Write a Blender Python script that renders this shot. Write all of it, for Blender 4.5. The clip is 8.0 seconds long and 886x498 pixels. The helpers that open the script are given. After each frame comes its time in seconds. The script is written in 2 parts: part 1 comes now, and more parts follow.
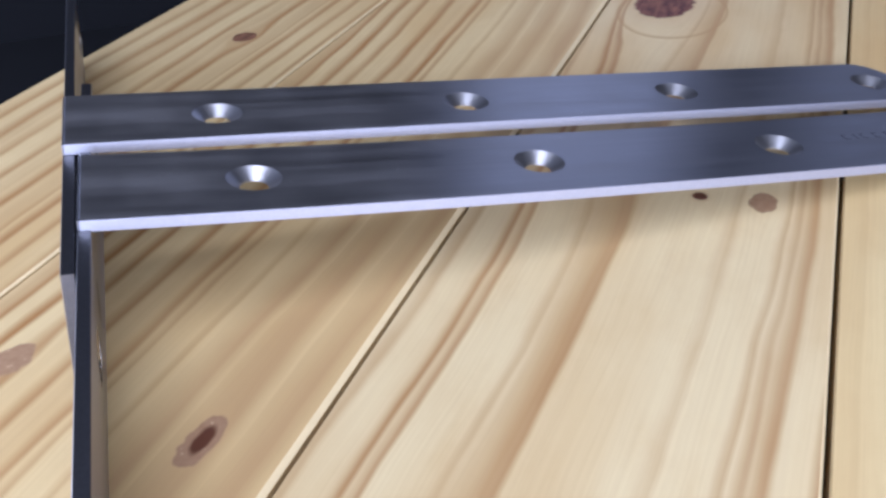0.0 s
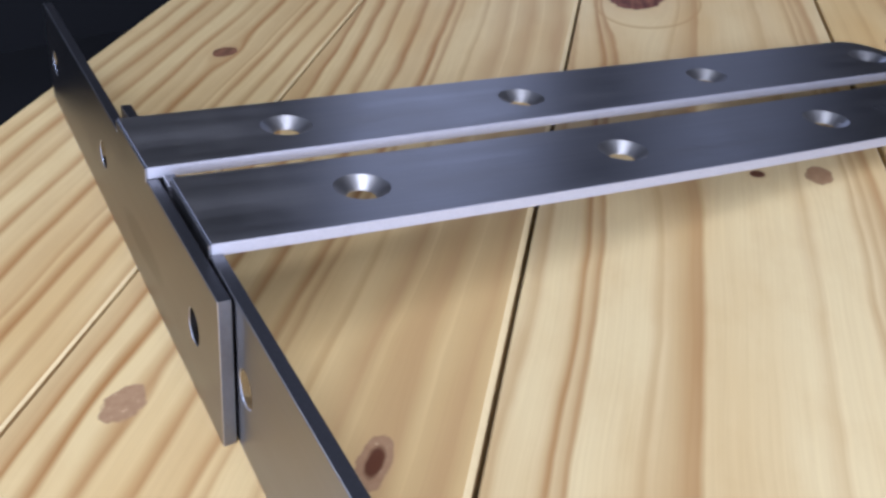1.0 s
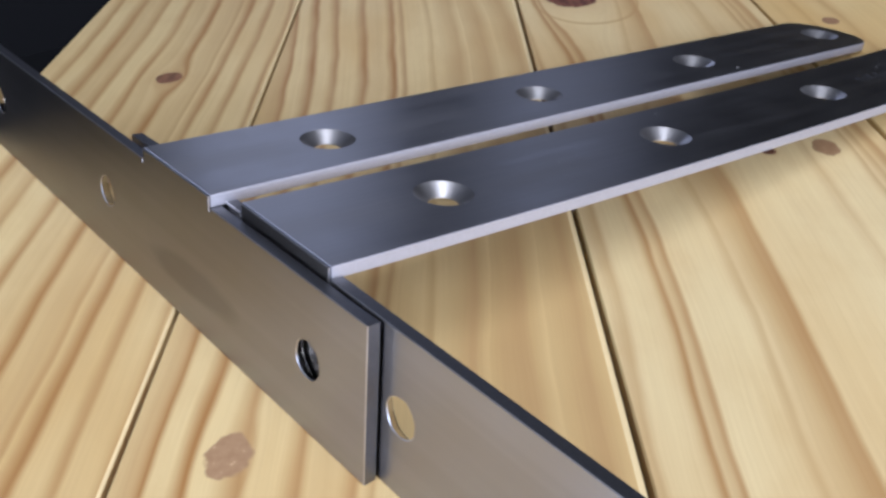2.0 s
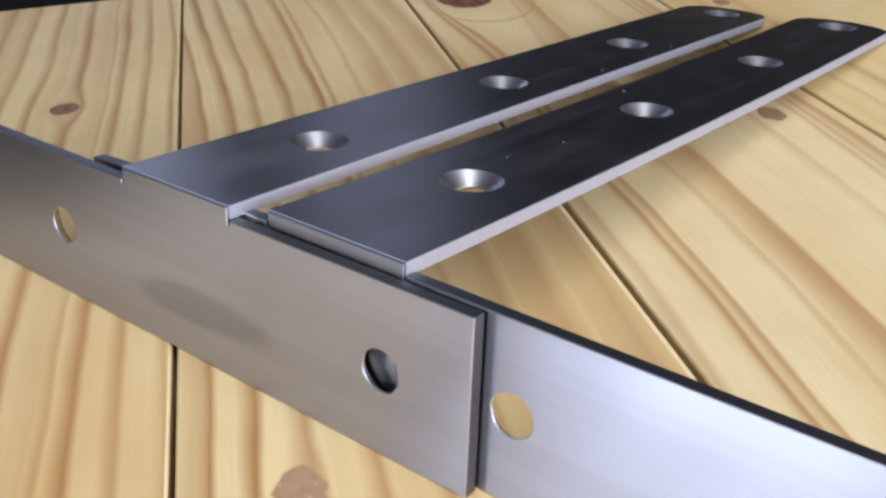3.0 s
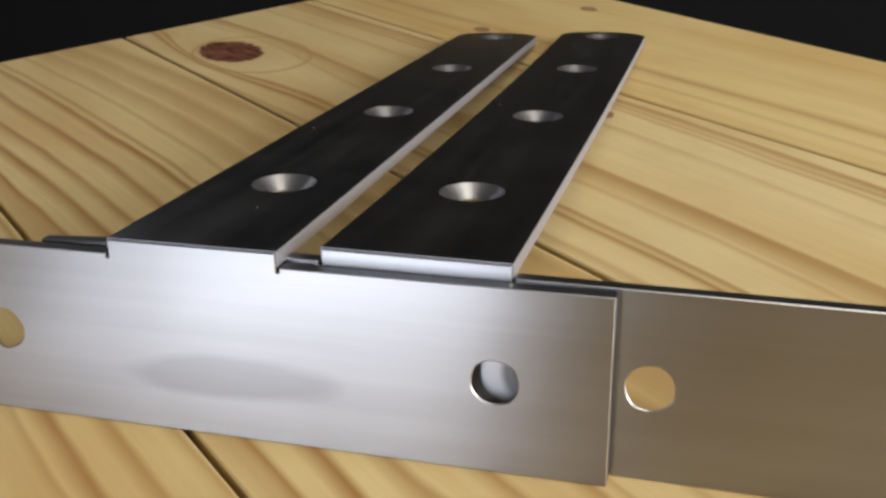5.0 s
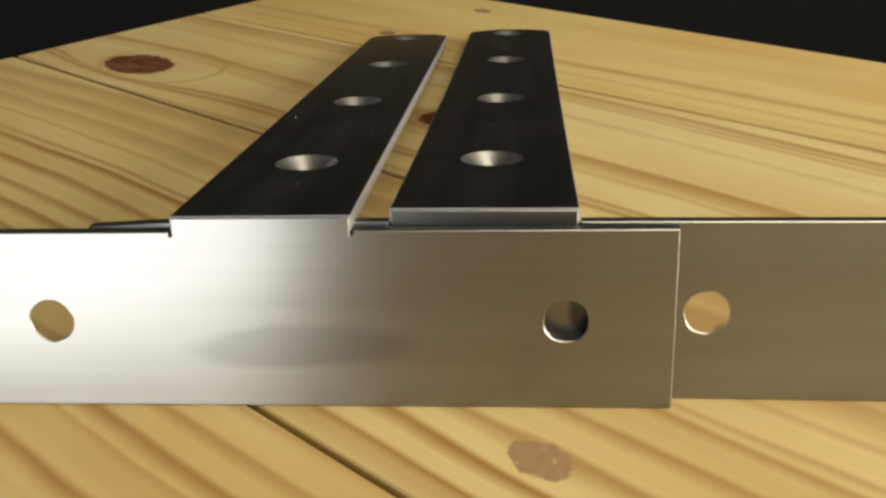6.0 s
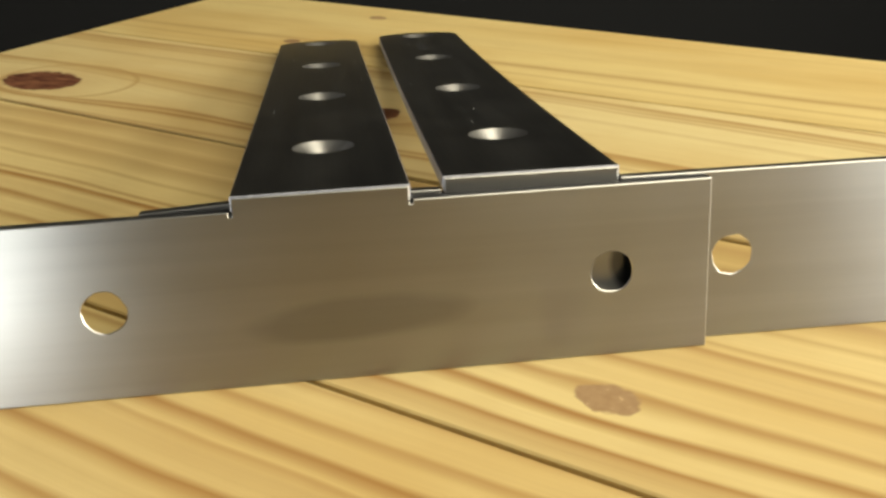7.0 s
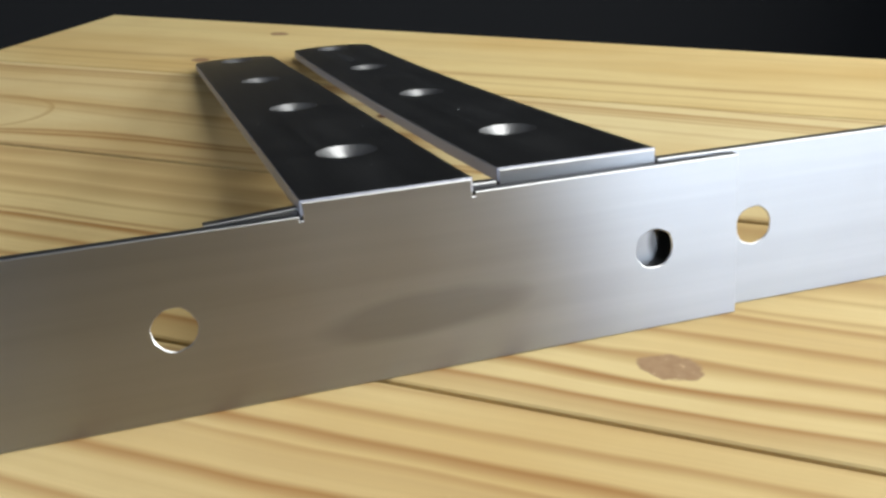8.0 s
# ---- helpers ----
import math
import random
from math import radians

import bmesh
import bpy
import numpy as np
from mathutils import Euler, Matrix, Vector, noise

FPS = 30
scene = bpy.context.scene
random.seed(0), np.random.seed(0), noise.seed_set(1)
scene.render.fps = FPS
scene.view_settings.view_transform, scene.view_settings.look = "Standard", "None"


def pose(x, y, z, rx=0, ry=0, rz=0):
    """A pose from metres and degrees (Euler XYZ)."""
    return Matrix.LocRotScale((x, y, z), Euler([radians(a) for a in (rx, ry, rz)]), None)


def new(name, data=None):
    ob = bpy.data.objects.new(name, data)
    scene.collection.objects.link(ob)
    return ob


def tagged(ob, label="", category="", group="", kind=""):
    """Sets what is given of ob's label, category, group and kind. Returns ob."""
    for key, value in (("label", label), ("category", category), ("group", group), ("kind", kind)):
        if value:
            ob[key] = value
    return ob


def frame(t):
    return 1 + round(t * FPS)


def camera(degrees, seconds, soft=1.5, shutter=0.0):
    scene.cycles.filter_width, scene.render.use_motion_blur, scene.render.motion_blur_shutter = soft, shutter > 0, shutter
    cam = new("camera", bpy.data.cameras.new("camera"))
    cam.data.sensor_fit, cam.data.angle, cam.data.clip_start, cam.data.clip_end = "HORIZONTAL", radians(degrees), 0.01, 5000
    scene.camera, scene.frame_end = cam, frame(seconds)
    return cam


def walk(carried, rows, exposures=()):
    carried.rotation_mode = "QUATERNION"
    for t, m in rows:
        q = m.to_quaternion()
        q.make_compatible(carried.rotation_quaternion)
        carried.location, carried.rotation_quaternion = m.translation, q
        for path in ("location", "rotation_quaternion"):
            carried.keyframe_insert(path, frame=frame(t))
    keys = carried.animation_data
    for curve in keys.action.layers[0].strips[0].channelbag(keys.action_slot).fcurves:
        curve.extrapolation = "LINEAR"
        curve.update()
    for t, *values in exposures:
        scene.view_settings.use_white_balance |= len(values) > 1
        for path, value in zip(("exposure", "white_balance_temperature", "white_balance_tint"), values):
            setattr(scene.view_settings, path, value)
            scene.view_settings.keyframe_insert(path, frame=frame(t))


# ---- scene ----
cam = camera(48.62, 8.0, soft=2.8)
# seconds, eye in metres, turn in degrees
ROWS = [
    (0.0, 0.3890, 0.0494, 0.2152, 57.69, 2.51, 72.24),
    (0.5, 0.3719, 0.0059, 0.2135, 57.78, 2.48, 67.47),
    (1.0, 0.3480, -0.0366, 0.2108, 58.00, 2.36, 62.39),
    (1.5, 0.3187, -0.0739, 0.2066, 58.34, 2.26, 56.81),
    (3.0, 0.2300, -0.1449, 0.1820, 60.07, 2.66, 38.27),
    (3.5, 0.2007, -0.1563, 0.1710, 60.96, 2.63, 32.07),
    (4.0, 0.1770, -0.1688, 0.1686, 61.74, 2.89, 25.91),
    (4.5, 0.1542, -0.1825, 0.1727, 62.28, 2.75, 20.17),
    (6.0, 0.0691, -0.2304, 0.1638, 63.84, 2.11, 3.73),
    (6.5, 0.0369, -0.2413, 0.1589, 64.35, 1.81, -1.71),
    (7.0, 0.0046, -0.2476, 0.1565, 64.85, 1.61, -7.17),
    (7.5, -0.0278, -0.2474, 0.1553, 65.30, 1.73, -12.48),
    (8.0, -0.0623, -0.2421, 0.1540, 65.64, 1.63, -17.96),
]
EXPOSURES = [(0.0, -0.06, 4850, 25), (1.5, -0.12, 5200, 19), (3.5, -0.03, 5450, 18), (4.5, -0.58, 5950, 15), (6.0, -0.54, 7800, 4), (6.5, -0.42, 8200, 2), (7.0, -0.08, 7700, 1), (7.5, 0.06, 6750, 4), (8.0, -0.1, 5850, 6)]
walk(cam, [(t, pose(x, y, z, rx, ry, rz)) for t, x, y, z, rx, ry, rz in ROWS], EXPOSURES)

# ---- light: added hanging panel, windows placed by reflections and shadows, all out of view ----
world = bpy.data.worlds.new("world")
scene.world = world
world.use_nodes = True
world.node_tree.nodes["Background"].inputs[0].default_value = (0.55, 0.65, 0.8, 1)
world.node_tree.nodes["Background"].inputs[1].default_value = 0.03

FLOOR, CEIL = -0.74, 1.75
ROOM = (-2.6, 2.5, -2.2, 2.6)          # x0, x1, y0, y1


def area(name, m, sx, sy, watts, colour):
    data = bpy.data.lights.new(name, "AREA")
    data.shape, data.size, data.size_y, data.energy, data.color = "RECTANGLE", sx, sy, watts, colour
    ob = new(name, data)
    ob.matrix_world = m
    return ob


LAMP = (0.90, -0.15, 1.20)                   # middle of the added hanging panel, unseen, hung low for light falloff
area("added_panel_light", pose(LAMP[0], LAMP[1], LAMP[2], 0, 0, 0), 1.4, 0.9, 17, (1.0, 0.94, 0.84))
SOUTH = [(-2.48, -1.42, -0.66, 1.2), (-1.36, -0.38, -0.66, 1.2), (1.01, 2.26, -0.66, 1.2)]      # windows of the south wall, the first added as fill: x0, x1, z0, z1
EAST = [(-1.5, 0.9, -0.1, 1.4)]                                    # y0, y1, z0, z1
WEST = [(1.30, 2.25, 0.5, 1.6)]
# added out of view, to carry the arms' sheen further than the west window
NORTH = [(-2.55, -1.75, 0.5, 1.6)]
# the warm tone is for the made-up window that brightens the front plate
DAY, WARM_FILL = (0.80, 0.87, 1.0), (1.0, 0.90, 0.76)
for (x0, x1, z0, z1), watts, tone in zip(SOUTH, (11, 47, 45), (WARM_FILL, DAY, DAY)):
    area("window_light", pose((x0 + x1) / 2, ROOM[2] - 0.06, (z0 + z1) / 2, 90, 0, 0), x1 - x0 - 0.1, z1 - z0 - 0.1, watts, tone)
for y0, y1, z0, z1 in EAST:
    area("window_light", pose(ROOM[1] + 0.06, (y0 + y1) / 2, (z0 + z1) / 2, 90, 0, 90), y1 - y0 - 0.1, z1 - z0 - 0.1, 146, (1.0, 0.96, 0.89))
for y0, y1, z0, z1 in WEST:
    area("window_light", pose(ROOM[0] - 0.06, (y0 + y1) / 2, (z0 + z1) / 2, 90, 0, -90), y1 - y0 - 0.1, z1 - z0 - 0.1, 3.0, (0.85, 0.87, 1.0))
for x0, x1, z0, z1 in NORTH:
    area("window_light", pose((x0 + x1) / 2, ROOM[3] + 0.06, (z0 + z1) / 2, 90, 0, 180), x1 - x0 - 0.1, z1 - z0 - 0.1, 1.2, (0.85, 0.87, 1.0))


# ---- materials ----
class Graph:
    """A small wrapper to write node trees as sums."""

    def __init__(self, name):
        self.mat = bpy.data.materials.new(name)
        self.mat.use_nodes = True
        self.nt = self.mat.node_tree
        self.bsdf = self.nt.nodes["Principled BSDF"]

    def node(self, kind, **props):
        n = self.nt.nodes.new(kind)
        for k, v in props.items():
            setattr(n, k, v)
        return n

    def put(self, socket, value):
        if isinstance(value, bpy.types.NodeSocket):
            self.nt.links.new(value, socket)
        else:
            socket.default_value = value

    def m(self, op, a, b=0.0, c=0.0, clamp=False):
        n = self.node("ShaderNodeMath", operation=op, use_clamp=clamp)
        for s, v in zip(n.inputs, (a, b, c)):
            self.put(s, v)
        return n.outputs[0]

    def noise(self, vec, scale, detail=3.0, rough=0.5, dist=0.0):
        n = self.node("ShaderNodeTexNoise")
        self.put(n.inputs["Vector"], vec)
        n.inputs["Scale"].default_value, n.inputs["Detail"].default_value = scale, detail
        n.inputs["Roughness"].default_value, n.inputs["Distortion"].default_value = rough, dist
        return n.outputs[0]

    def vec(self, x, y, z):
        n = self.node("ShaderNodeCombineXYZ")
        for s, v in zip(n.inputs, (x, y, z)):
            self.put(s, v)
        return n.outputs[0]

    def xyz(self):
        n = self.node("ShaderNodeSeparateXYZ")
        self.put(n.inputs[0], self.node("ShaderNodeTexCoord").outputs["Object"])
        return n.outputs

    def ramp(self, fac, stops):
        n = self.node("ShaderNodeValToRGB")
        self.put(n.inputs[0], fac)
        e = n.color_ramp.elements
        while len(e) < len(stops):
            e.new(1.0)
        for el, (p, c) in zip(e, stops):
            el.position = p
            el.color = (c, c, c, 1) if not isinstance(c, tuple) else (*c, 1)
        return n.outputs[0]

    def mix(self, fac, a, b, mode="MIX"):
        n = self.node("ShaderNodeMix", data_type="RGBA", blend_type=mode)
        self.put(n.inputs[0], fac)
        self.put(n.inputs[6], a if not isinstance(a, tuple) else (*a, 1))
        self.put(n.inputs[7], b if not isinstance(b, tuple) else (*b, 1))
        return n.outputs[2]

    def bump(self, height, strength, distance):
        n = self.node("ShaderNodeBump")
        n.inputs["Strength"].default_value, n.inputs["Distance"].default_value = strength, distance
        self.put(n.inputs["Height"], height)
        self.put(self.bsdf.inputs["Normal"], n.outputs[0])


def line_stops(lines, q0, q1):
    """Ramp stops for grain lines (place across the board, width, strength), soft on one flank and sharp on the other."""
    stops = [(0.0, 0.0)]
    for q, w, k in sorted(lines):
        f = lambda v: min(max((v - q0) / (q1 - q0), 0.001), 0.999)
        stops += [(f(q - 0.85 * w), 0.0), (f(q), min(1.0, 1.45 * k)), (f(q + 0.4 * w), 0.0)]
    return stops


def pine(name, q0, q1, lines, bands, knots, seed, tint=(1, 1, 1), sway=(), rings=0.2, ring=None):
    """Varnished pine: grain that runs along local x and flows round the knots.
    lines, bands: (place across, width, strength); sway: (along, sideways drift of the grain);
    knots: (along, across, half length, half width, darkness, heart); ring: (along, across, half length, half width) of a pale growth ring round a knot."""
    g = Graph(name)
    x, y, z = g.xyz()
    wob = g.noise(g.vec(g.m("MULTIPLY", x, 4.0), g.m("MULTIPLY", y, 9.0), seed), 1.0, 2.0)
    psi = g.m("ADD", y, g.m("MULTIPLY", g.m("SUBTRACT", wob, 0.5), 0.009))
    fine = g.noise(g.vec(g.m("MULTIPLY", x, 17.0), g.m("MULTIPLY", y, 50.0), seed + 3), 1.0, 2.0)
    psi = g.m("ADD", psi, g.m("MULTIPLY", g.m("SUBTRACT", fine, 0.5), 0.0035))
    if sway:
        n = g.node("ShaderNodeValToRGB")
        n.color_ramp.interpolation = "B_SPLINE"
        while len(n.color_ramp.elements) < len(sway):
            n.color_ramp.elements.new(1.0)
        for el, (sx, w) in zip(n.color_ramp.elements, sway):
            el.position = (sx + 0.5) / 1.3
            c = 0.5 + 20.0 * w
            el.color = (c, c, c, 1)
        g.put(n.inputs[0], g.m("DIVIDE", g.m("ADD", x, 0.5), 1.3))
        psi = g.m("SUBTRACT", psi, g.m("MULTIPLY", g.m("SUBTRACT", n.outputs[0], 0.5), 0.05))
    core, halo, heart, deep = 0.0, 0.0, 0.0, 0.0
    for kx, ky, a, b, dark, hs in knots:
        rag = g.m("MULTIPLY", g.m("SUBTRACT", g.noise(g.vec(x, y, seed + kx), 120.0, 2.0, 0.5), 0.5), 1.0 - 0.62 * dark)
        dx, dy = g.m("SUBTRACT", x, kx), g.m("SUBTRACT", y, ky)
        ex, ey = g.m("DIVIDE", dx, a), g.m("DIVIDE", dy, b)
        r2 = g.m("ADD", g.m("MULTIPLY", ex, ex), g.m("MULTIPLY", ey, ey))
        fx = g.m("DIVIDE", dx, a * 2.0)
        flow = g.m("MAXIMUM", g.m("ADD", g.m("MULTIPLY", fx, fx), g.m("MULTIPLY", ey, ey)), 1.0)
        psi = g.m("SUBTRACT", psi, g.m("MULTIPLY", g.m("DIVIDE", dy, flow), 0.35 + 0.65 * dark))
        plain_r = g.m("SQRT", r2)
        r = g.m("ADD", plain_r, rag)
        mask = g.m("MULTIPLY", g.m("SUBTRACT", 1.05, r), 9.0, clamp=True)
        core = g.m("MAXIMUM", core, mask)
        deep = g.m("MAXIMUM", deep, g.m("MULTIPLY", mask, dark))
        if hs:
            hr = g.m("ADD", plain_r, g.m("MULTIPLY", rag, 0.35))
            heart = g.m("MAXIMUM", heart, g.m("MULTIPLY", g.m("SUBTRACT", hs, g.m("ADD", hr, g.m("MULTIPLY", ex, 0.12))), 5.0, clamp=True))
        halo = g.m("MAXIMUM", halo, g.m("MULTIPLY", g.m("SUBTRACT", 1.8, plain_r), 0.6 * dark, clamp=True))
    f = g.m("DIVIDE", g.m("SUBTRACT", psi, q0), q1 - q0)
    strong = g.ramp(f, line_stops(lines, q0, q1))
    broad = g.ramp(f, line_stops(bands, q0, q1)) if bands else 0.0
    # fainter growth rings between the named lines
    growth = g.noise(g.vec(g.m("MULTIPLY", x, 0.9), g.m("MULTIPLY", psi, 95.0), seed + 7), 1.0, 3.0, 0.6)
    faint = g.ramp(growth, [(0.0, 0.0), (0.5, 0.0), (0.62, 0.5), (0.66, 0.1), (1.0, 0.3)])
    hair = g.noise(g.vec(g.m("MULTIPLY", x, 12.0), g.m("MULTIPLY", psi, 900.0), seed + 9), 1.0, 2.0)
    patch = g.noise(g.vec(g.m("MULTIPLY", x, 4.0), g.m("MULTIPLY", y, 16.0), seed + 11), 1.0, 3.0)
    mottle = g.noise(g.vec(g.m("MULTIPLY", x, 26.0), g.m("MULTIPLY", y, 60.0), seed + 17), 1.0, 4.0, 0.6)
    breakup = g.m("ADD", 0.35, g.m("MULTIPLY", g.noise(g.vec(g.m("MULTIPLY", x, 9.0), g.m("MULTIPLY", psi, 22.0), seed + 13), 1.0, 2.0), 1.25))
    pale = tuple(c * t for c, t in zip((0.69, 0.535, 0.25), tint))
    tan = tuple(c * t for c, t in zip((0.575, 0.385, 0.145), tint))
    col = g.mix(g.ramp(patch, [(0.42, 0.0), (0.75, 1.0)]), pale, tan)
    col = g.mix(g.m("MULTIPLY", g.m("SUBTRACT", mottle, 0.45, clamp=True), 0.9), col, (0.54, 0.37, 0.155))
    col = g.mix(g.m("MULTIPLY", broad, breakup, clamp=True), col, (0.49, 0.325, 0.135))
    col = g.mix(g.m("MULTIPLY", faint, rings), col, (0.46, 0.275, 0.095))
    col = g.mix(g.m("MULTIPLY", strong, breakup, clamp=True), col, (0.36, 0.185, 0.055))
    col = g.mix(g.m("MULTIPLY", g.m("SUBTRACT", hair, 0.35, clamp=True), 0.28), col, (0.36, 0.21, 0.09))
    if ring:
        kx, ky, a, b = ring
        ex, ey = g.m("DIVIDE", g.m("SUBTRACT", x, kx), a), g.m("DIVIDE", g.m("SUBTRACT", y, ky), b)
        r = g.m("ADD", g.m("SQRT", g.m("ADD", g.m("MULTIPLY", ex, ex), g.m("MULTIPLY", ey, ey))), g.m("MULTIPLY", g.m("SUBTRACT", wob, 0.5), 0.5))
        band = g.ramp(r, [(0.0, 0.0), (0.86, 0.0), (0.94, 0.75), (0.97, 0.0)])
        col = g.mix(band, col, (0.44, 0.27, 0.10))
    if knots:
        speck = g.noise(g.vec(x, y, seed), 320.0, 3.0)
        flat = g.ramp(speck, [(0.3, (0.33, 0.20, 0.10)), (0.64, (0.38, 0.24, 0.125)), (0.72, (0.54, 0.37, 0.20))])
        dim = g.ramp(g.noise(g.vec(g.m("MULTIPLY", x, 90.0), g.m("MULTIPLY", y, 260.0), seed), 1.0, 3.0), [(0.35, (0.085, 0.027, 0.016)), (0.66, (0.23, 0.095, 0.05))])
        inner = g.mix(deep, flat, dim)
        inner = g.mix(heart, inner, (0.10, 0.036, 0.016))
        col = g.mix(g.m("MULTIPLY", halo, 0.5, clamp=True), col, (0.40, 0.22, 0.085))
        col = g.mix(core, col, inner)
    g.put(g.bsdf.inputs["Base Color"], col)
    rough = g.m("ADD", 0.42, g.m("MULTIPLY", patch, 0.16))
    g.put(g.bsdf.inputs["Roughness"], rough)
    g.bsdf.inputs["Specular IOR Level"].default_value = 0.25
    g.bump(g.m("ADD", g.m("MULTIPLY", hair, 0.5), g.m("MULTIPLY", strong, -0.4)), 0.25, 0.0004)
    return g.mat


def steel(name, across="X", stain_or_shade=None, rough=0.3, base=0.56, aniso=0.75, hollow=0.0, middle=0.05, darkening=0.2):
    """Brushed steel. The UV's u runs across the brush lines; across: local axis across the brushing."""
    g = Graph(name)
    x, y, z = (g.m("ADD", c, 0.7137) for c in g.xyz())
    if across == "X":
        fine = g.vec(g.m("MULTIPLY", x, 1100.0), g.m("MULTIPLY", y, 11.0), 0.0)
        soft = g.vec(g.m("MULTIPLY", x, 170.0), g.m("MULTIPLY", y, 9.0), z)
    else:
        fine = g.vec(g.m("MULTIPLY", x, 11.0), 0.0, g.m("MULTIPLY", z, 1100.0))
        soft = g.vec(g.m("MULTIPLY", x, 6.0), y, g.m("MULTIPLY", z, 210.0))
    k = 0.06 if across == "X" else 0.0
    line, cloud = g.noise(fine, 1.0, 1.0), g.noise(soft, 1.0, 3.0 if across == "X" else 2.0)
    blotch = g.noise(g.vec(x, y, z), 38.0, 3.0 if across == "X" else 1.0)
    v = g.m("ADD", base - 0.12, g.m("ADD", g.m("MULTIPLY", line, k), g.m("ADD", g.m("MULTIPLY", cloud, 0.09), g.m("MULTIPLY", blotch, 0.05))))
    kr, kb = (0.16, 0.13) if across == "X" else (0.05, 0.07)
    r = g.m("ADD", rough - 0.5 * (kr + kb), g.m("ADD", g.m("MULTIPLY", cloud, kr), g.m("MULTIPLY", blotch, kb)))
    # the front plate's smudge, or hole shade on the rear plate, darkened in colour
    if stain_or_shade:
        sx, sz, a, b = stain_or_shade[0] + 0.7137, stain_or_shade[1] + 0.7137, stain_or_shade[2], stain_or_shade[3]
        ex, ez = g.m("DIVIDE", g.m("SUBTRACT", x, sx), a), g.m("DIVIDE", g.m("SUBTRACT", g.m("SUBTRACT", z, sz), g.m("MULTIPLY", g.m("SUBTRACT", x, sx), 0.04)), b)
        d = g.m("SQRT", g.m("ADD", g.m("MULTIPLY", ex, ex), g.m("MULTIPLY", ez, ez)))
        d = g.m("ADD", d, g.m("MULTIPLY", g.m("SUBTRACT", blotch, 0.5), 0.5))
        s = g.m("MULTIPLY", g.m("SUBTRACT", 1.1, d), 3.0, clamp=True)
        v = g.m("MULTIPLY", v, g.m("SUBTRACT", 1.0, g.m("MULTIPLY", s, darkening)))
    if hollow:                          # the sheet is not quite flat: it is slightly hollow along its length
        u = g.m("SUBTRACT", x, 0.7137 + middle)
        lean = g.node("ShaderNodeVectorMath", operation="ADD")
        g.put(lean.inputs[0], g.node("ShaderNodeNewGeometry").outputs["Normal"])
        g.put(lean.inputs[1], g.vec(g.m("MULTIPLY", u, -2.0 * hollow), 0.0, 0.0))
        unit = g.node("ShaderNodeVectorMath", operation="NORMALIZE")
        g.put(unit.inputs[0], lean.outputs[0])
        g.put(g.bsdf.inputs["Normal"], unit.outputs[0])
    c = g.node("ShaderNodeCombineColor")
    for sock, k in zip(c.inputs, (1.0, 0.985, 0.975)):
        g.put(sock, g.m("MULTIPLY", v, k))
    g.put(g.bsdf.inputs["Base Color"], c.outputs[0])
    g.bsdf.inputs["Metallic"].default_value = 1.0
    g.put(g.bsdf.inputs["Roughness"], r)
    g.bsdf.inputs["Anisotropic"].default_value = aniso
    tan = g.node("ShaderNodeTangent", direction_type="UV_MAP", uv_map="brush")
    g.put(g.bsdf.inputs["Tangent"], tan.outputs[0])
    return g.mat


def plain(name, colour, rough=0.8, vary=0.3, scale=6.0, metal=0.0):
    g = Graph(name)
    n = g.noise(g.node("ShaderNodeTexCoord").outputs["Object"], scale, 4.0)
    dark = tuple(c * (1 - vary) for c in colour)
    g.put(g.bsdf.inputs["Base Color"], g.mix(n, dark, colour))
    g.bsdf.inputs["Roughness"].default_value, g.bsdf.inputs["Metallic"].default_value = rough, metal
    g.bump(n, 0.2, 0.0001 if metal else 0.002)
    return g.mat


STEEL_ARM = steel("brushed_steel_arm", "X", rough=0.34, aniso=0.65, base=0.41)
# dark spot: shade inside the front plate's hole, put into the rear plate's colour
STEEL_PLATE = steel("brushed_steel_plate", "Z", stain_or_shade=(0.0285, 0.0264, 0.006, 0.0085), darkening=0.65, middle=-0.01, rough=0.31, base=0.45, aniso=1.0, hollow=0.3)
STEEL_STAINED = steel("brushed_steel_smudged", "Z", stain_or_shade=(0.006, 0.0185, 0.033, 0.0070), rough=0.31, base=0.45, aniso=1.0, hollow=0.3)
BORE = plain("drilled_steel", (0.52, 0.50, 0.47), 0.16, 0.3, 1400.0, 1.0)
STEEL_CUT = plain("machined_steel", (0.62, 0.61, 0.61), 0.36, 0.12, 900.0, 1.0)
ARM_EDGE = plain("sawn_steel", (0.50, 0.50, 0.55), 0.6, 0.15, 700.0, 1.0)
PLATE_EDGE = plain("dull_sawn_steel", (0.20, 0.20, 0.21), 0.42, 0.25, 700.0, 1.0)
ETCH = plain("etched_mark", (0.05, 0.05, 0.055), 0.6, 0.3, 500.0)
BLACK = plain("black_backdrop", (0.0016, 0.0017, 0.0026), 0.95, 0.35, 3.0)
FLOORING = plain("dark_floor", (0.007, 0.007, 0.008), 0.8, 0.4, 5.0)
PAINT = plain("grey_paint", (0.13, 0.13, 0.13), 0.9, 0.1, 4.0)
WHITE = plain("white_lacquer", (0.75, 0.75, 0.74), 0.5, 0.06, 4.0)


# ---- mesh helpers ----
def mesh_object(name, bm, materials, parent=None, label=""):
    me = bpy.data.meshes.new(name)
    bmesh.ops.recalc_face_normals(bm, faces=bm.faces)
    bm.to_mesh(me)
    bm.free()
    for mt in materials if isinstance(materials, (list, tuple)) else (materials,):
        me.materials.append(mt)
    ob = new(name, me)
    ob.parent = parent
    if label:
        tagged(ob, label)
    return ob


def part(name, bm, material, parent, label=""):
    return mesh_object(name, bm, material, parent, label)


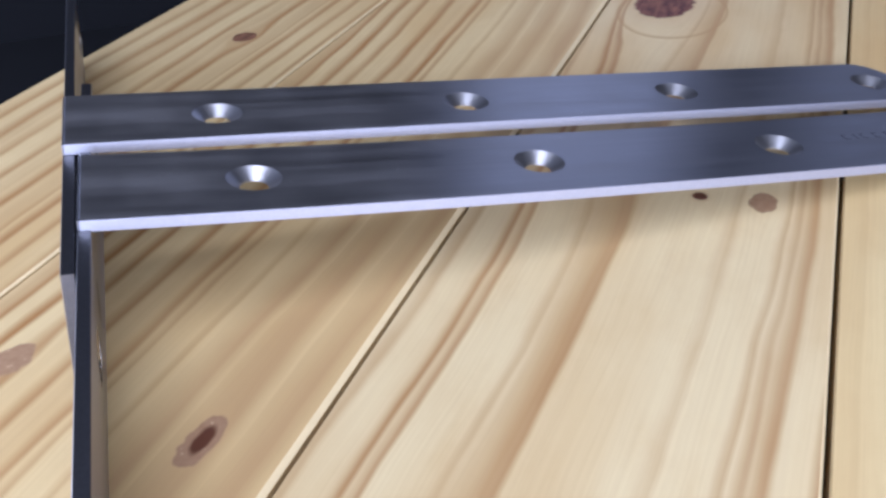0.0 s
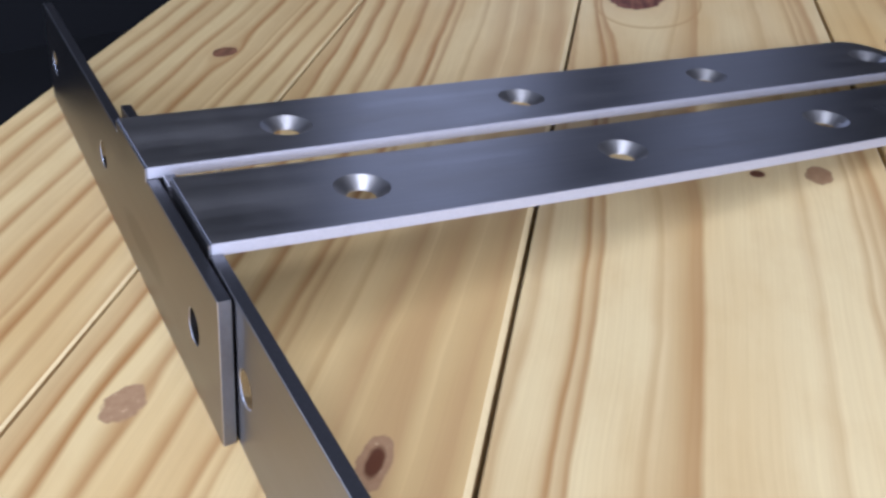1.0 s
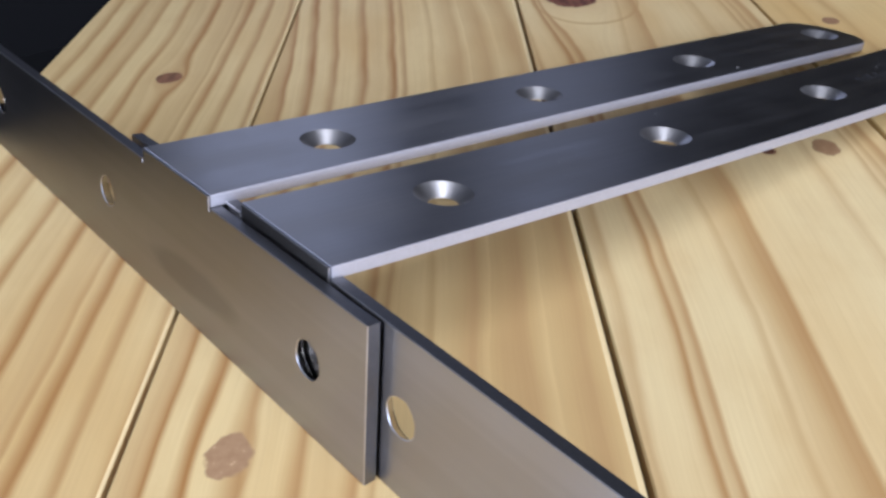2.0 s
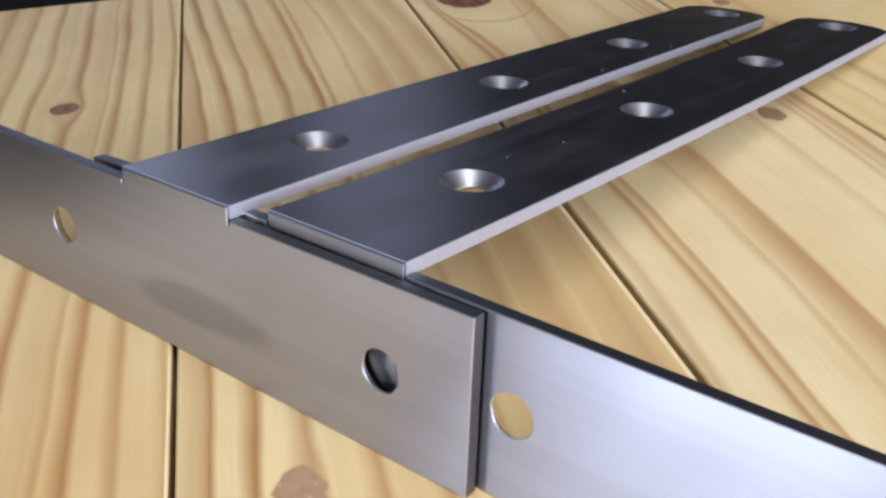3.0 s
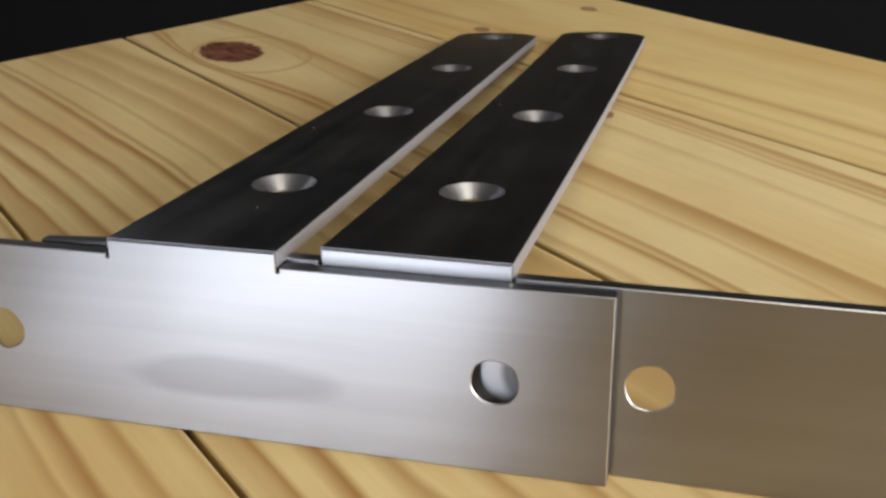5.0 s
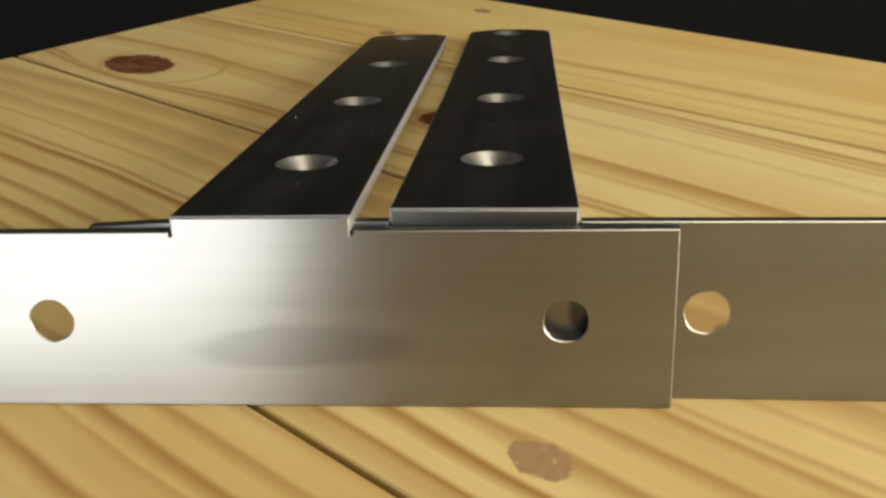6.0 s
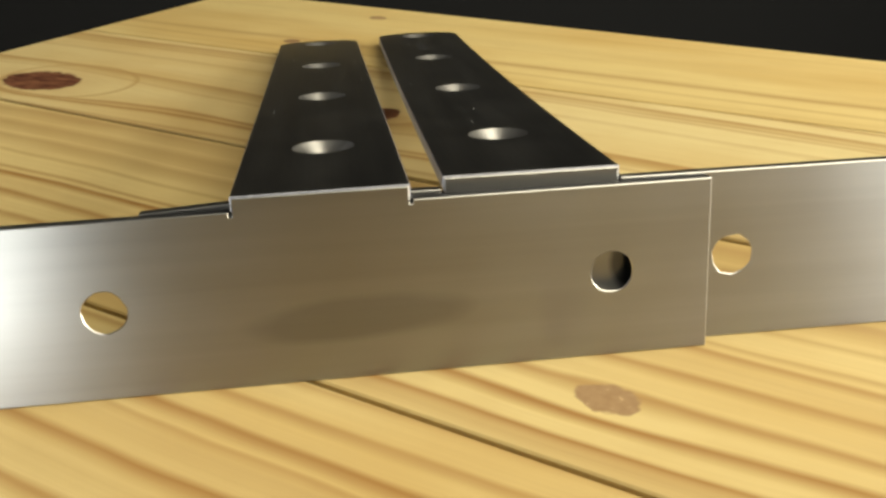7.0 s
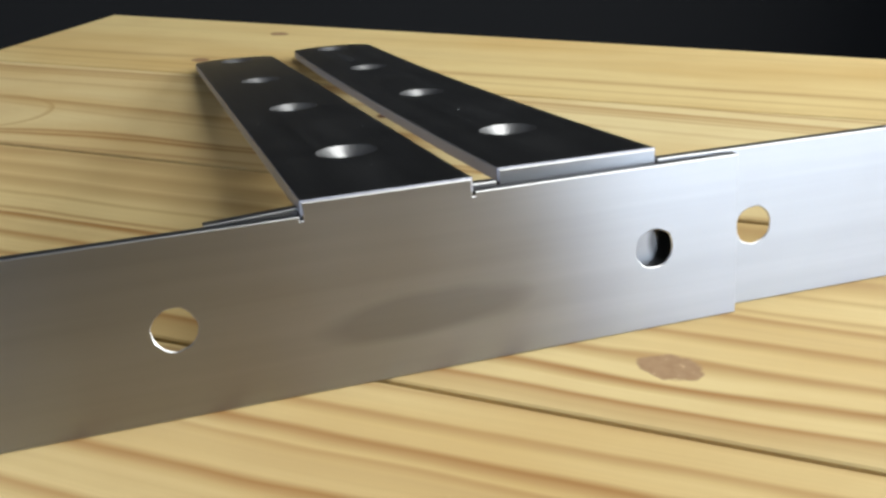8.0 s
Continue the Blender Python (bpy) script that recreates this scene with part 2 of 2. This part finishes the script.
def box(bm, x0, x1, y0, y1, z0, z1, bevel=0.0, mat=0):
    got = bmesh.ops.create_cube(bm, size=1.0, matrix=Matrix.Translation(((x0 + x1) / 2, (y0 + y1) / 2, (z0 + z1) / 2)) @ Matrix.Diagonal((x1 - x0, y1 - y0, z1 - z0, 1)))
    vs = got["verts"]
    if bevel:
        bmesh.ops.bevel(bm, geom=list({e for v in vs for e in v.link_edges}), offset=bevel, segments=2, affect="EDGES")
    return bm


def brick_box(*a, **k):
    return box(bmesh.new(), *a, **k)


def circle(cx, cy, r, n=36, rough=0.0):
    """A round outline; rough: how far a hand-cut edge strays, as a share of the radius."""
    out = []
    for i in range(n):
        a = 2 * math.pi * i / n
        k = r * (1 + rough * (math.sin(4 * a + 60 * cx) + 0.6 * math.sin(7 * a + 190 * cx) + 0.5 * math.sin(11 * a)))
        out.append((cx + k * math.cos(a), cy + k * math.sin(a)))
    return out


def inset(loop, by):
    """A counter-clockwise outline moved inwards."""
    out, n = [], len(loop)
    for i in range(n):
        a, b, c = Vector(loop[i - 1]), Vector(loop[i]), Vector(loop[(i + 1) % n])
        n1, n2 = (b - a).normalized(), (c - b).normalized()
        n1, n2 = Vector((-n1.y, n1.x)), Vector((-n2.y, n2.x))
        k = by / max(0.3, 1 + n1.dot(n2))
        out.append(tuple(b + (n1 + n2) * k))
    return out


def slab(outline, holes, thick, edge, uv_swap=False, stray=0.0, lip=0.0, rim=2):
    """A sheet of steel in local u, v with its top at w = 0: eased rim, and holes (u, v, r at the top, r at the bottom, depth of the cone).
    Material 0: faces, 1: the bores. u, v and w become the mesh's x, y and z."""
    bm = bmesh.new()

    def ring(loop, w):
        return [bm.verts.new((u, v, w)) for u, v in loop]

    def cap(loops, w):
        edges = []
        for lp in loops:
            r = ring(lp, w)
            edges += [bm.edges.new((r[i - 1], r[i])) for i in range(len(r))]
        bmesh.ops.triangle_fill(bm, edges=edges, use_beauty=True)

    def wall(la, wa, lb, wb, mat=0, smooth=False):
        ra, rb = ring(la, wa), ring(lb, wb)
        for i in range(len(ra)):
            f = bm.faces.new((ra[i - 1], ra[i], rb[i], rb[i - 1]))
            f.material_index, f.smooth = mat, smooth

    small = inset(outline, edge)
    cap([small] + [circle(u, v, a + lip, rough=stray) for u, v, a, b, c in holes], 0.0)
    cap([small] + [circle(u, v, b, rough=stray) for u, v, a, b, c in holes], -thick)
    wall(small, 0.0, outline, -edge, rim)
    wall(outline, -edge, outline, -thick + edge, 2)
    wall(outline, -thick + edge, small, -thick, 2)
    for u, v, a, b, c in holes:
        if lip:
            wall(circle(u, v, a + lip, rough=stray), 0.0, circle(u, v, a, rough=stray), -lip, rim, True)
        wall(circle(u, v, a, rough=stray), -lip, circle(u, v, b, rough=stray), -c, 1, True)
        wall(circle(u, v, b, rough=stray), -c, circle(u, v, b, rough=stray), -thick, 1, True)
    bmesh.ops.remove_doubles(bm, verts=bm.verts, dist=1e-6)
    bmesh.ops.recalc_face_normals(bm, faces=bm.faces)
    for e in bm.edges:
        e.smooth = len(e.link_faces) == 2 and e.calc_face_angle(3.0) < 0.6
    uv = bm.loops.layers.uv.new("brush")
    for f in bm.faces:
        for lp in f.loops:
            p = lp.vert.co
            lp[uv].uv = (p.y + 0.3 * p.z, p.x) if uv_swap else (p.x + 0.3 * p.z, p.y)
    return bm


# ---- the room ----
X0, X1, Y0, Y1 = ROOM
tagged(mesh_object("floor", brick_box(X0 - 0.12, X1 + 0.12, Y0 - 0.12, Y1 + 0.12, FLOOR - 0.1, FLOOR), FLOORING), "dark floor lost in shade under the table", "floor", kind="structure")
tagged(mesh_object("ceiling", brick_box(X0 - 0.12, X1 + 0.12, Y0 - 0.12, Y1 + 0.12, CEIL, CEIL + 0.1), PAINT), "plain grey painted ceiling", "ceiling", kind="structure")


def pierced_wall(name, along_x, lo, hi, a, b, windows, mat, label):
    """A wall with window openings; windows: (start, end, sill, head) along it."""
    bm = bmesh.new()

    def piece(p, q, z0, z1):
        box(bm, *((p, q, a, b) if along_x else (a, b, p, q)), z0, z1)

    at = lo
    for p, q, z0, z1 in windows:
        piece(at, p, FLOOR, CEIL)
        piece(p, q, FLOOR, z0)
        piece(p, q, z1, CEIL)
        at = q
    piece(at, hi, FLOOR, CEIL)
    tagged(mesh_object(name, bm, mat), label, "wall", kind="structure")


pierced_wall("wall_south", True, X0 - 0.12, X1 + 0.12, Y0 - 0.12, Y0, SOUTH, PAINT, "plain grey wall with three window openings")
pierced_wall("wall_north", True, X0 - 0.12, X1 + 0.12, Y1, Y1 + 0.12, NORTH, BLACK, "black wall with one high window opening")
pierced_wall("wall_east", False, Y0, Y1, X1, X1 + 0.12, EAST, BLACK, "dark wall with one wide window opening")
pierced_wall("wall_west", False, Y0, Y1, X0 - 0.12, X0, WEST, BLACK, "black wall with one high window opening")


def window_frame(name, x0, x1, z0, z1, bar):
    """Unseen white frame in a south wall opening; its one upright bar splits reflections."""
    base = tagged(new(name), "tall window with a white frame, added out of view to shape reflections", "window", kind="structure")
    base.location = (x0, Y0 - 0.03, z0)
    w, h = x1 - x0, z1 - z0
    for a, b in ((0.001, 0.04), (w - 0.04, w - 0.001), (bar - x0 - 0.03, bar - x0 + 0.03)):
        part("stile", brick_box(a, b, -0.02, 0.02, 0.001, h - 0.001, 0.003), WHITE, base)
    for a, b in ((0.002, 0.05), (h - 0.05, h - 0.002)):
        part("rail", brick_box(0.04, w - 0.04, -0.018, 0.018, a, b, 0.003), WHITE, base)


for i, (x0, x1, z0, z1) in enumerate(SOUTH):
    window_frame(("fill_window", "window_2", "window_3")[i], x0, x1, z0, z1, (-1.95, -1.16, 1.70)[i])


# housing of the added panel, never in view
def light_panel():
    base = tagged(new("added_pendant"), "flat white light panel on rods, added out of view to light the table", "lamp")
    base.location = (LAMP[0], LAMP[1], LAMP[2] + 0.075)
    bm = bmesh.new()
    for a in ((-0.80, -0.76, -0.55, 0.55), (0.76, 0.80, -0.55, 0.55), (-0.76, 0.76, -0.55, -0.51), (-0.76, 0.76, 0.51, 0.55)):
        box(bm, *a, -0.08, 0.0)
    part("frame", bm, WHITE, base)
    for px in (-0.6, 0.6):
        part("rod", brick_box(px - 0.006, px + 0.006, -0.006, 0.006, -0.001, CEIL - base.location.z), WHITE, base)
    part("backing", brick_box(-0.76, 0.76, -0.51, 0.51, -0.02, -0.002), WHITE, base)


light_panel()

# ---- the table: four pine boards; local x along the boards ----
TABLE_TURN = -38.3
END, NEAR_END, THICK = -0.457, 0.80, 0.022
# joints across the boards: place at x = 0 and slope
JOINTS = [(-0.1443, -0.012), (-0.0040, -0.012), (0.1495, 0.0024), (0.3035, 0.008), (0.4475, -0.030)]
GRAIN = [
    dict(lines=[(-0.0055, 0.004, 0.5), (-0.0195, 0.006, 0.5), (-0.033, 0.007, 0.65), (-0.0405, 0.004, 0.35), (-0.0565, 0.008, 0.65), (-0.0765, 0.007, 0.55), (-0.094, 0.008, 0.5), (-0.110, 0.009, 0.55), (-0.127, 0.007, 0.45)],
         bands=[(-0.045, 0.013, 0.35), (-0.066, 0.012, 0.3), (-0.104, 0.018, 0.3)],
         knots=[(-0.2425, -0.060, 0.0085, 0.0075, 0.75, 0.0)], seed=1.3, rings=0.14, sway=[(-0.5, -0.002), (-0.3, 0.003), (-0.15, -0.002), (0.0, -0.004), (0.12, 0.001), (0.8, 0.0)]),
    dict(lines=[(0.0085, 0.005, 0.65), (0.0215, 0.007, 0.65), (0.0345, 0.006, 0.55), (0.0515, 0.007, 0.62), (0.0685, 0.006, 0.65), (0.0745, 0.004, 0.45), (0.0905, 0.004, 0.3)],
         bands=[(0.004, 0.010, 0.5), (0.060, 0.012, 0.2), (0.106, 0.014, 0.75), (0.122, 0.020, 0.8), (0.141, 0.018, 0.7)],
         knots=[(0.0735, 0.0285, 0.0094, 0.0075, 0.0, 0.0), (0.089, 0.1178, 0.0125, 0.0056, 0.12, 0.62)], seed=4.1, rings=0.12,
         sway=[(-0.5, -0.016), (-0.40, -0.009), (-0.28, 0.001), (-0.19, 0.002), (-0.06, 0.002), (0.04, -0.003), (0.13, -0.003), (0.8, 0.0)]),
    dict(lines=[(0.1575, 0.006, 0.4), (0.1735, 0.004, 0.65), (0.1785, 0.004, 0.6), (0.2005, 0.004, 0.25), (0.2145, 0.005, 0.4), (0.2545, 0.006, 0.22), (0.2735, 0.004, 0.35), (0.2785, 0.004, 0.35), (0.2850, 0.006, 0.45), (0.2995, 0.004, 0.5)],
         bands=[(0.1745, 0.012, 0.3), (0.2115, 0.013, 0.62), (0.2835, 0.012, 0.4)],
         knots=[(-0.3665, 0.186, 0.029, 0.0190, 1.0, 0.0), (-0.115, 0.2712, 0.0082, 0.0062, 0.1, 0.0), (-0.114, 0.2448, 0.0032, 0.0034, 1.0, 0.9), (-0.1365, 0.2200, 0.0105, 0.0125, 1.0, 0.8)],
         ring=(-0.352, 0.194, 0.050, 0.037), seed=7.7, tint=(1.04, 1.09, 1.22), rings=0.08, sway=[(-0.5, 0.0), (-0.28, 0.001), (-0.1, 0.002), (-0.02, 0.0025), (0.08, -0.003), (0.8, -0.004)]),
    dict(lines=[(0.312, 0.004, 0.1), (0.325, 0.005, 0.25), (0.343, 0.006, 0.3), (0.376, 0.005, 0.06), (0.424, 0.006, 0.1)],
         bands=[(0.345, 0.014, 0.3), (0.390, 0.02, 0.12)], knots=[(-0.277, 0.423, 0.008, 0.005, 0.1, 0.0), (-0.289, 0.335, 0.007, 0.005, 0.35, 0.0)], seed=10.2, tint=(1.02, 1.02, 1.0), rings=0.05),
]


# paler pine for the bevels: the light they catch is put into the colour
LIT_EDGE = plain("lit_pine_edge", (0.76, 0.61, 0.32), 0.5, 0.2, 60.0)


def board(x0, x1, lo, hi, edge_bevel, mat, parent):
    """One board with eased long edges; lo and hi are (place, slope) of its joints, then the width of the far edge's
    bevel.
    """
    gap, ease = 0.0010, 0.0017
    bm = bmesh.new()
    prof = [(0, -THICK), (1, -THICK), (1, -0.0011), (1, 0), (0, 0), (0, -0.0006)]
    shift = [0, 0, 0, -edge_bevel, 0.0006, 0]
    rings = []
    for x in (x0, x0 + ease, x1):
        a, b = lo[0] + lo[1] * x + gap, hi[0] + hi[1] * x - gap
        rings.append([bm.verts.new((x, (b if s else a) + d, z - (ease if x == x0 and z == 0 else 0))) for (s, z), d in zip(prof, shift)])
    for r, t in zip(rings, rings[1:]):
        for i in range(6):
            face = bm.faces.new((r[i - 1], r[i], t[i], t[i - 1]))
            face.material_index = 1 if i == 3 else 0     # the bevel, its highlight in the colour
    bm.faces.new(rings[0])
    bm.faces.new(rings[-1])
    return part("board", bm, [mat, LIT_EDGE], parent)


def table():
    top = tagged(new("wooden_table"), "knotty varnished pine plank table with four wide boards", "table")
    top.matrix_world = pose(0, 0, 0, 0, 0, TABLE_TURN)
    for i, gr in enumerate(GRAIN):
        mat = pine("pine_board", JOINTS[i][0] - 0.02, JOINTS[i + 1][0] + 0.02, gr["lines"], gr["bands"], gr["knots"], gr["seed"], gr.get("tint", (1, 1, 1)), gr.get("sway", ()), gr["rings"], gr.get("ring"))
        board(END, NEAR_END, JOINTS[i], JOINTS[i + 1], (0.0008, 0.0022, 0.0010, 0.0008)[i], mat, top)
    rail = pine("pine_rail", -0.3, 0.3, [(0.0, 0.01, 0.4)], [], [], 15.0)
    for x in (END + 0.06, NEAR_END - 0.1):
        part("cross_rail", brick_box(x, x + 0.04, -0.10, 0.40, -THICK - 0.07, -THICK, 0.002), rail, top)
        for y in (-0.10, 0.34):
            part("leg", brick_box(x - 0.06, x - 0.001, y, y + 0.06, FLOOR, -THICK, 0.003), rail, top)


table()

# ---- the two steel brackets ----
PLATE_H, ARM_TOP, SHEET = 0.0527, 0.0570, 0.0043
SHORT, LONG = 0.1122, 0.2130            # plate to either side of the arm
BORE_Z, BORE_R = 0.0264, 0.0062


def arm_outline(length, corner, lo, hi):
    """The arm from above: straight sides and a rounded tip."""
    root, mid, half = 0.0008, (lo + hi) / 2, (hi - lo) / 2
    pts = [(lo, root), (hi, root), (hi, corner)]
    for i in range(1, 16):
        a = math.pi * i / 16
        pts.append((mid + half * math.cos(a), corner + (length - corner) * math.sin(a) ** 0.85))
    pts.append((lo, corner))
    return pts


def drop(sag, v):
    """How far a sagging arm hangs below its straight line, v metres from its root."""
    return sag * (1 - ((v - 0.17) / 0.205) ** 2)


def split(bm, cuts):
    """Edge loops across a sheet, so that it can be bowed."""
    for c in cuts:
        bmesh.ops.bisect_plane(bm, geom=bm.verts[:] + bm.edges[:] + bm.faces[:], plane_co=(0, c, 0), plane_no=(0, 1, 0))


def bracket(m, side, lo, hi, arm_holes, bores, plate_mat, label, marked, sag=0.0):
    """A T-shaped bracket: a plate on edge and an arm bent off its top. side +1: the long wing at the positive end."""
    base = tagged(new("countertop_bracket"), label, "bracket", "pair of steel brackets")
    base.matrix_world = m
    left, right = (-SHORT, LONG) if side > 0 else (-LONG, SHORT)
    # the plate: outline in x, z with a small relief notch on each side of the arm
    n, dp = 0.0010, 0.0013
    top, cut = ARM_TOP - 0.0004 - drop(sag, 0.0), PLATE_H - dp
    a, b = lo + 0.0004, hi - 0.0004     # the tab is a hair narrower than the arm
    outline = [(left, 0.0), (right, 0.0), (right, PLATE_H), (b + n, PLATE_H), (b + n, cut), (b, cut), (b, top), (a, top), (a, cut), (a - n, cut), (a - n, PLATE_H), (left, PLATE_H)]
    if side > 0:                        # the hidden wing's corner is ground down a little
        outline[-1:] = [(left + 0.026, PLATE_H), (left, PLATE_H - 0.0014)]
    bm = slab(outline, [(u, BORE_Z, BORE_R, 0.0098, 0.0041) for u in bores], SHEET, 0.00025, True, 0.018, 0.0003, 3)
    bmesh.ops.transform(bm, matrix=Matrix.Rotation(radians(90), 4, "X"), verts=bm.verts)
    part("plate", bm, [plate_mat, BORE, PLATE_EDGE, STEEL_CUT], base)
    bm = slab(arm_outline(0.412, 0.396, lo, hi), [(u, v, 0.0104, 0.0054, 0.0040) for u, v in arm_holes], SHEET, 0.00018)
    # the bend: the arm's root rounds over into the plate
    if sag:                             # the arm hangs through between its root and its tip
        split(bm, [k * 0.02 for k in range(1, 20)])
        for vert in bm.verts:
            vert.co.z -= drop(sag, vert.co.y)
    bmesh.ops.translate(bm, vec=(0, 0, ARM_TOP), verts=bm.verts)
    part("arm", bm, [STEEL_ARM, STEEL_CUT, ARM_EDGE], base)
    if marked:
        bm = bmesh.new()
        v = 0.323
        for wide, step in ((0.0042, 0.0062), (0.0012, 0.0034), (0.0046, 0.0066), (0.0046, 0.0066), (0.0042, 0.0062), (0.0040, 0.0060), (0.0042, 0.0060)):
            z = ARM_TOP - drop(sag, v)
            box(bm, -0.0052, -0.0046, v, v + wide, z - 0.0004, z + 0.00005)
            box(bm, -0.0010, -0.0004, v, v + wide, z - 0.0004, z + 0.00005)
            box(bm, -0.0046, -0.0010, v, v + 0.0007, z - 0.0004, z + 0.00005)
            v += step
        part("stamped_mark", bm, ETCH, base, "faint dark stamped lettering bars")
    return base


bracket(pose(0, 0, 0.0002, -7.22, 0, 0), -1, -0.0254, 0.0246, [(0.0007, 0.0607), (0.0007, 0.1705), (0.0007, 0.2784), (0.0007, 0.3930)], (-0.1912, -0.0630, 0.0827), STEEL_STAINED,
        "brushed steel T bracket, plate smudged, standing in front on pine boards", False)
bracket(pose(0.0607, 0.0056, 0.0002, -7.24, 0, -0.74), 1, -0.0263, 0.0254, [(-0.0004, 0.0614), (-0.0004, 0.1752), (-0.0004, 0.2880), (-0.0004, 0.3950)], (-0.0827, 0.0607, 0.1912), STEEL_PLATE,
        "brushed steel T bracket with stamped arm, nested behind its twin", True, 0.0021)


# ---- dust on the arms ----
def dust():
    rng = random.Random(5)
    bm = bmesh.new()
    for k in range(16):
        m = pose(0, 0, 0.0002, -7.22) if k % 2 else pose(0.0607, 0.0056, 0.0002, -7.24, 0, -0.74)
        u, v, size = rng.uniform(-0.022, 0.022), rng.uniform(0.03, 0.38), rng.uniform(0.0001, 0.0002)
        bmesh.ops.create_icosphere(bm, subdivisions=1, radius=size, matrix=m @ Matrix.Translation((u, v, ARM_TOP + size * 0.2 - (0 if k % 2 else drop(0.0021, v)))) @ Matrix.Diagonal((1.6, 1, 0.6, 1)))
    tagged(mesh_object("dust", bm, WHITE), "fine pale dust specks on the steel arms", "dust", kind="stuff")


dust()
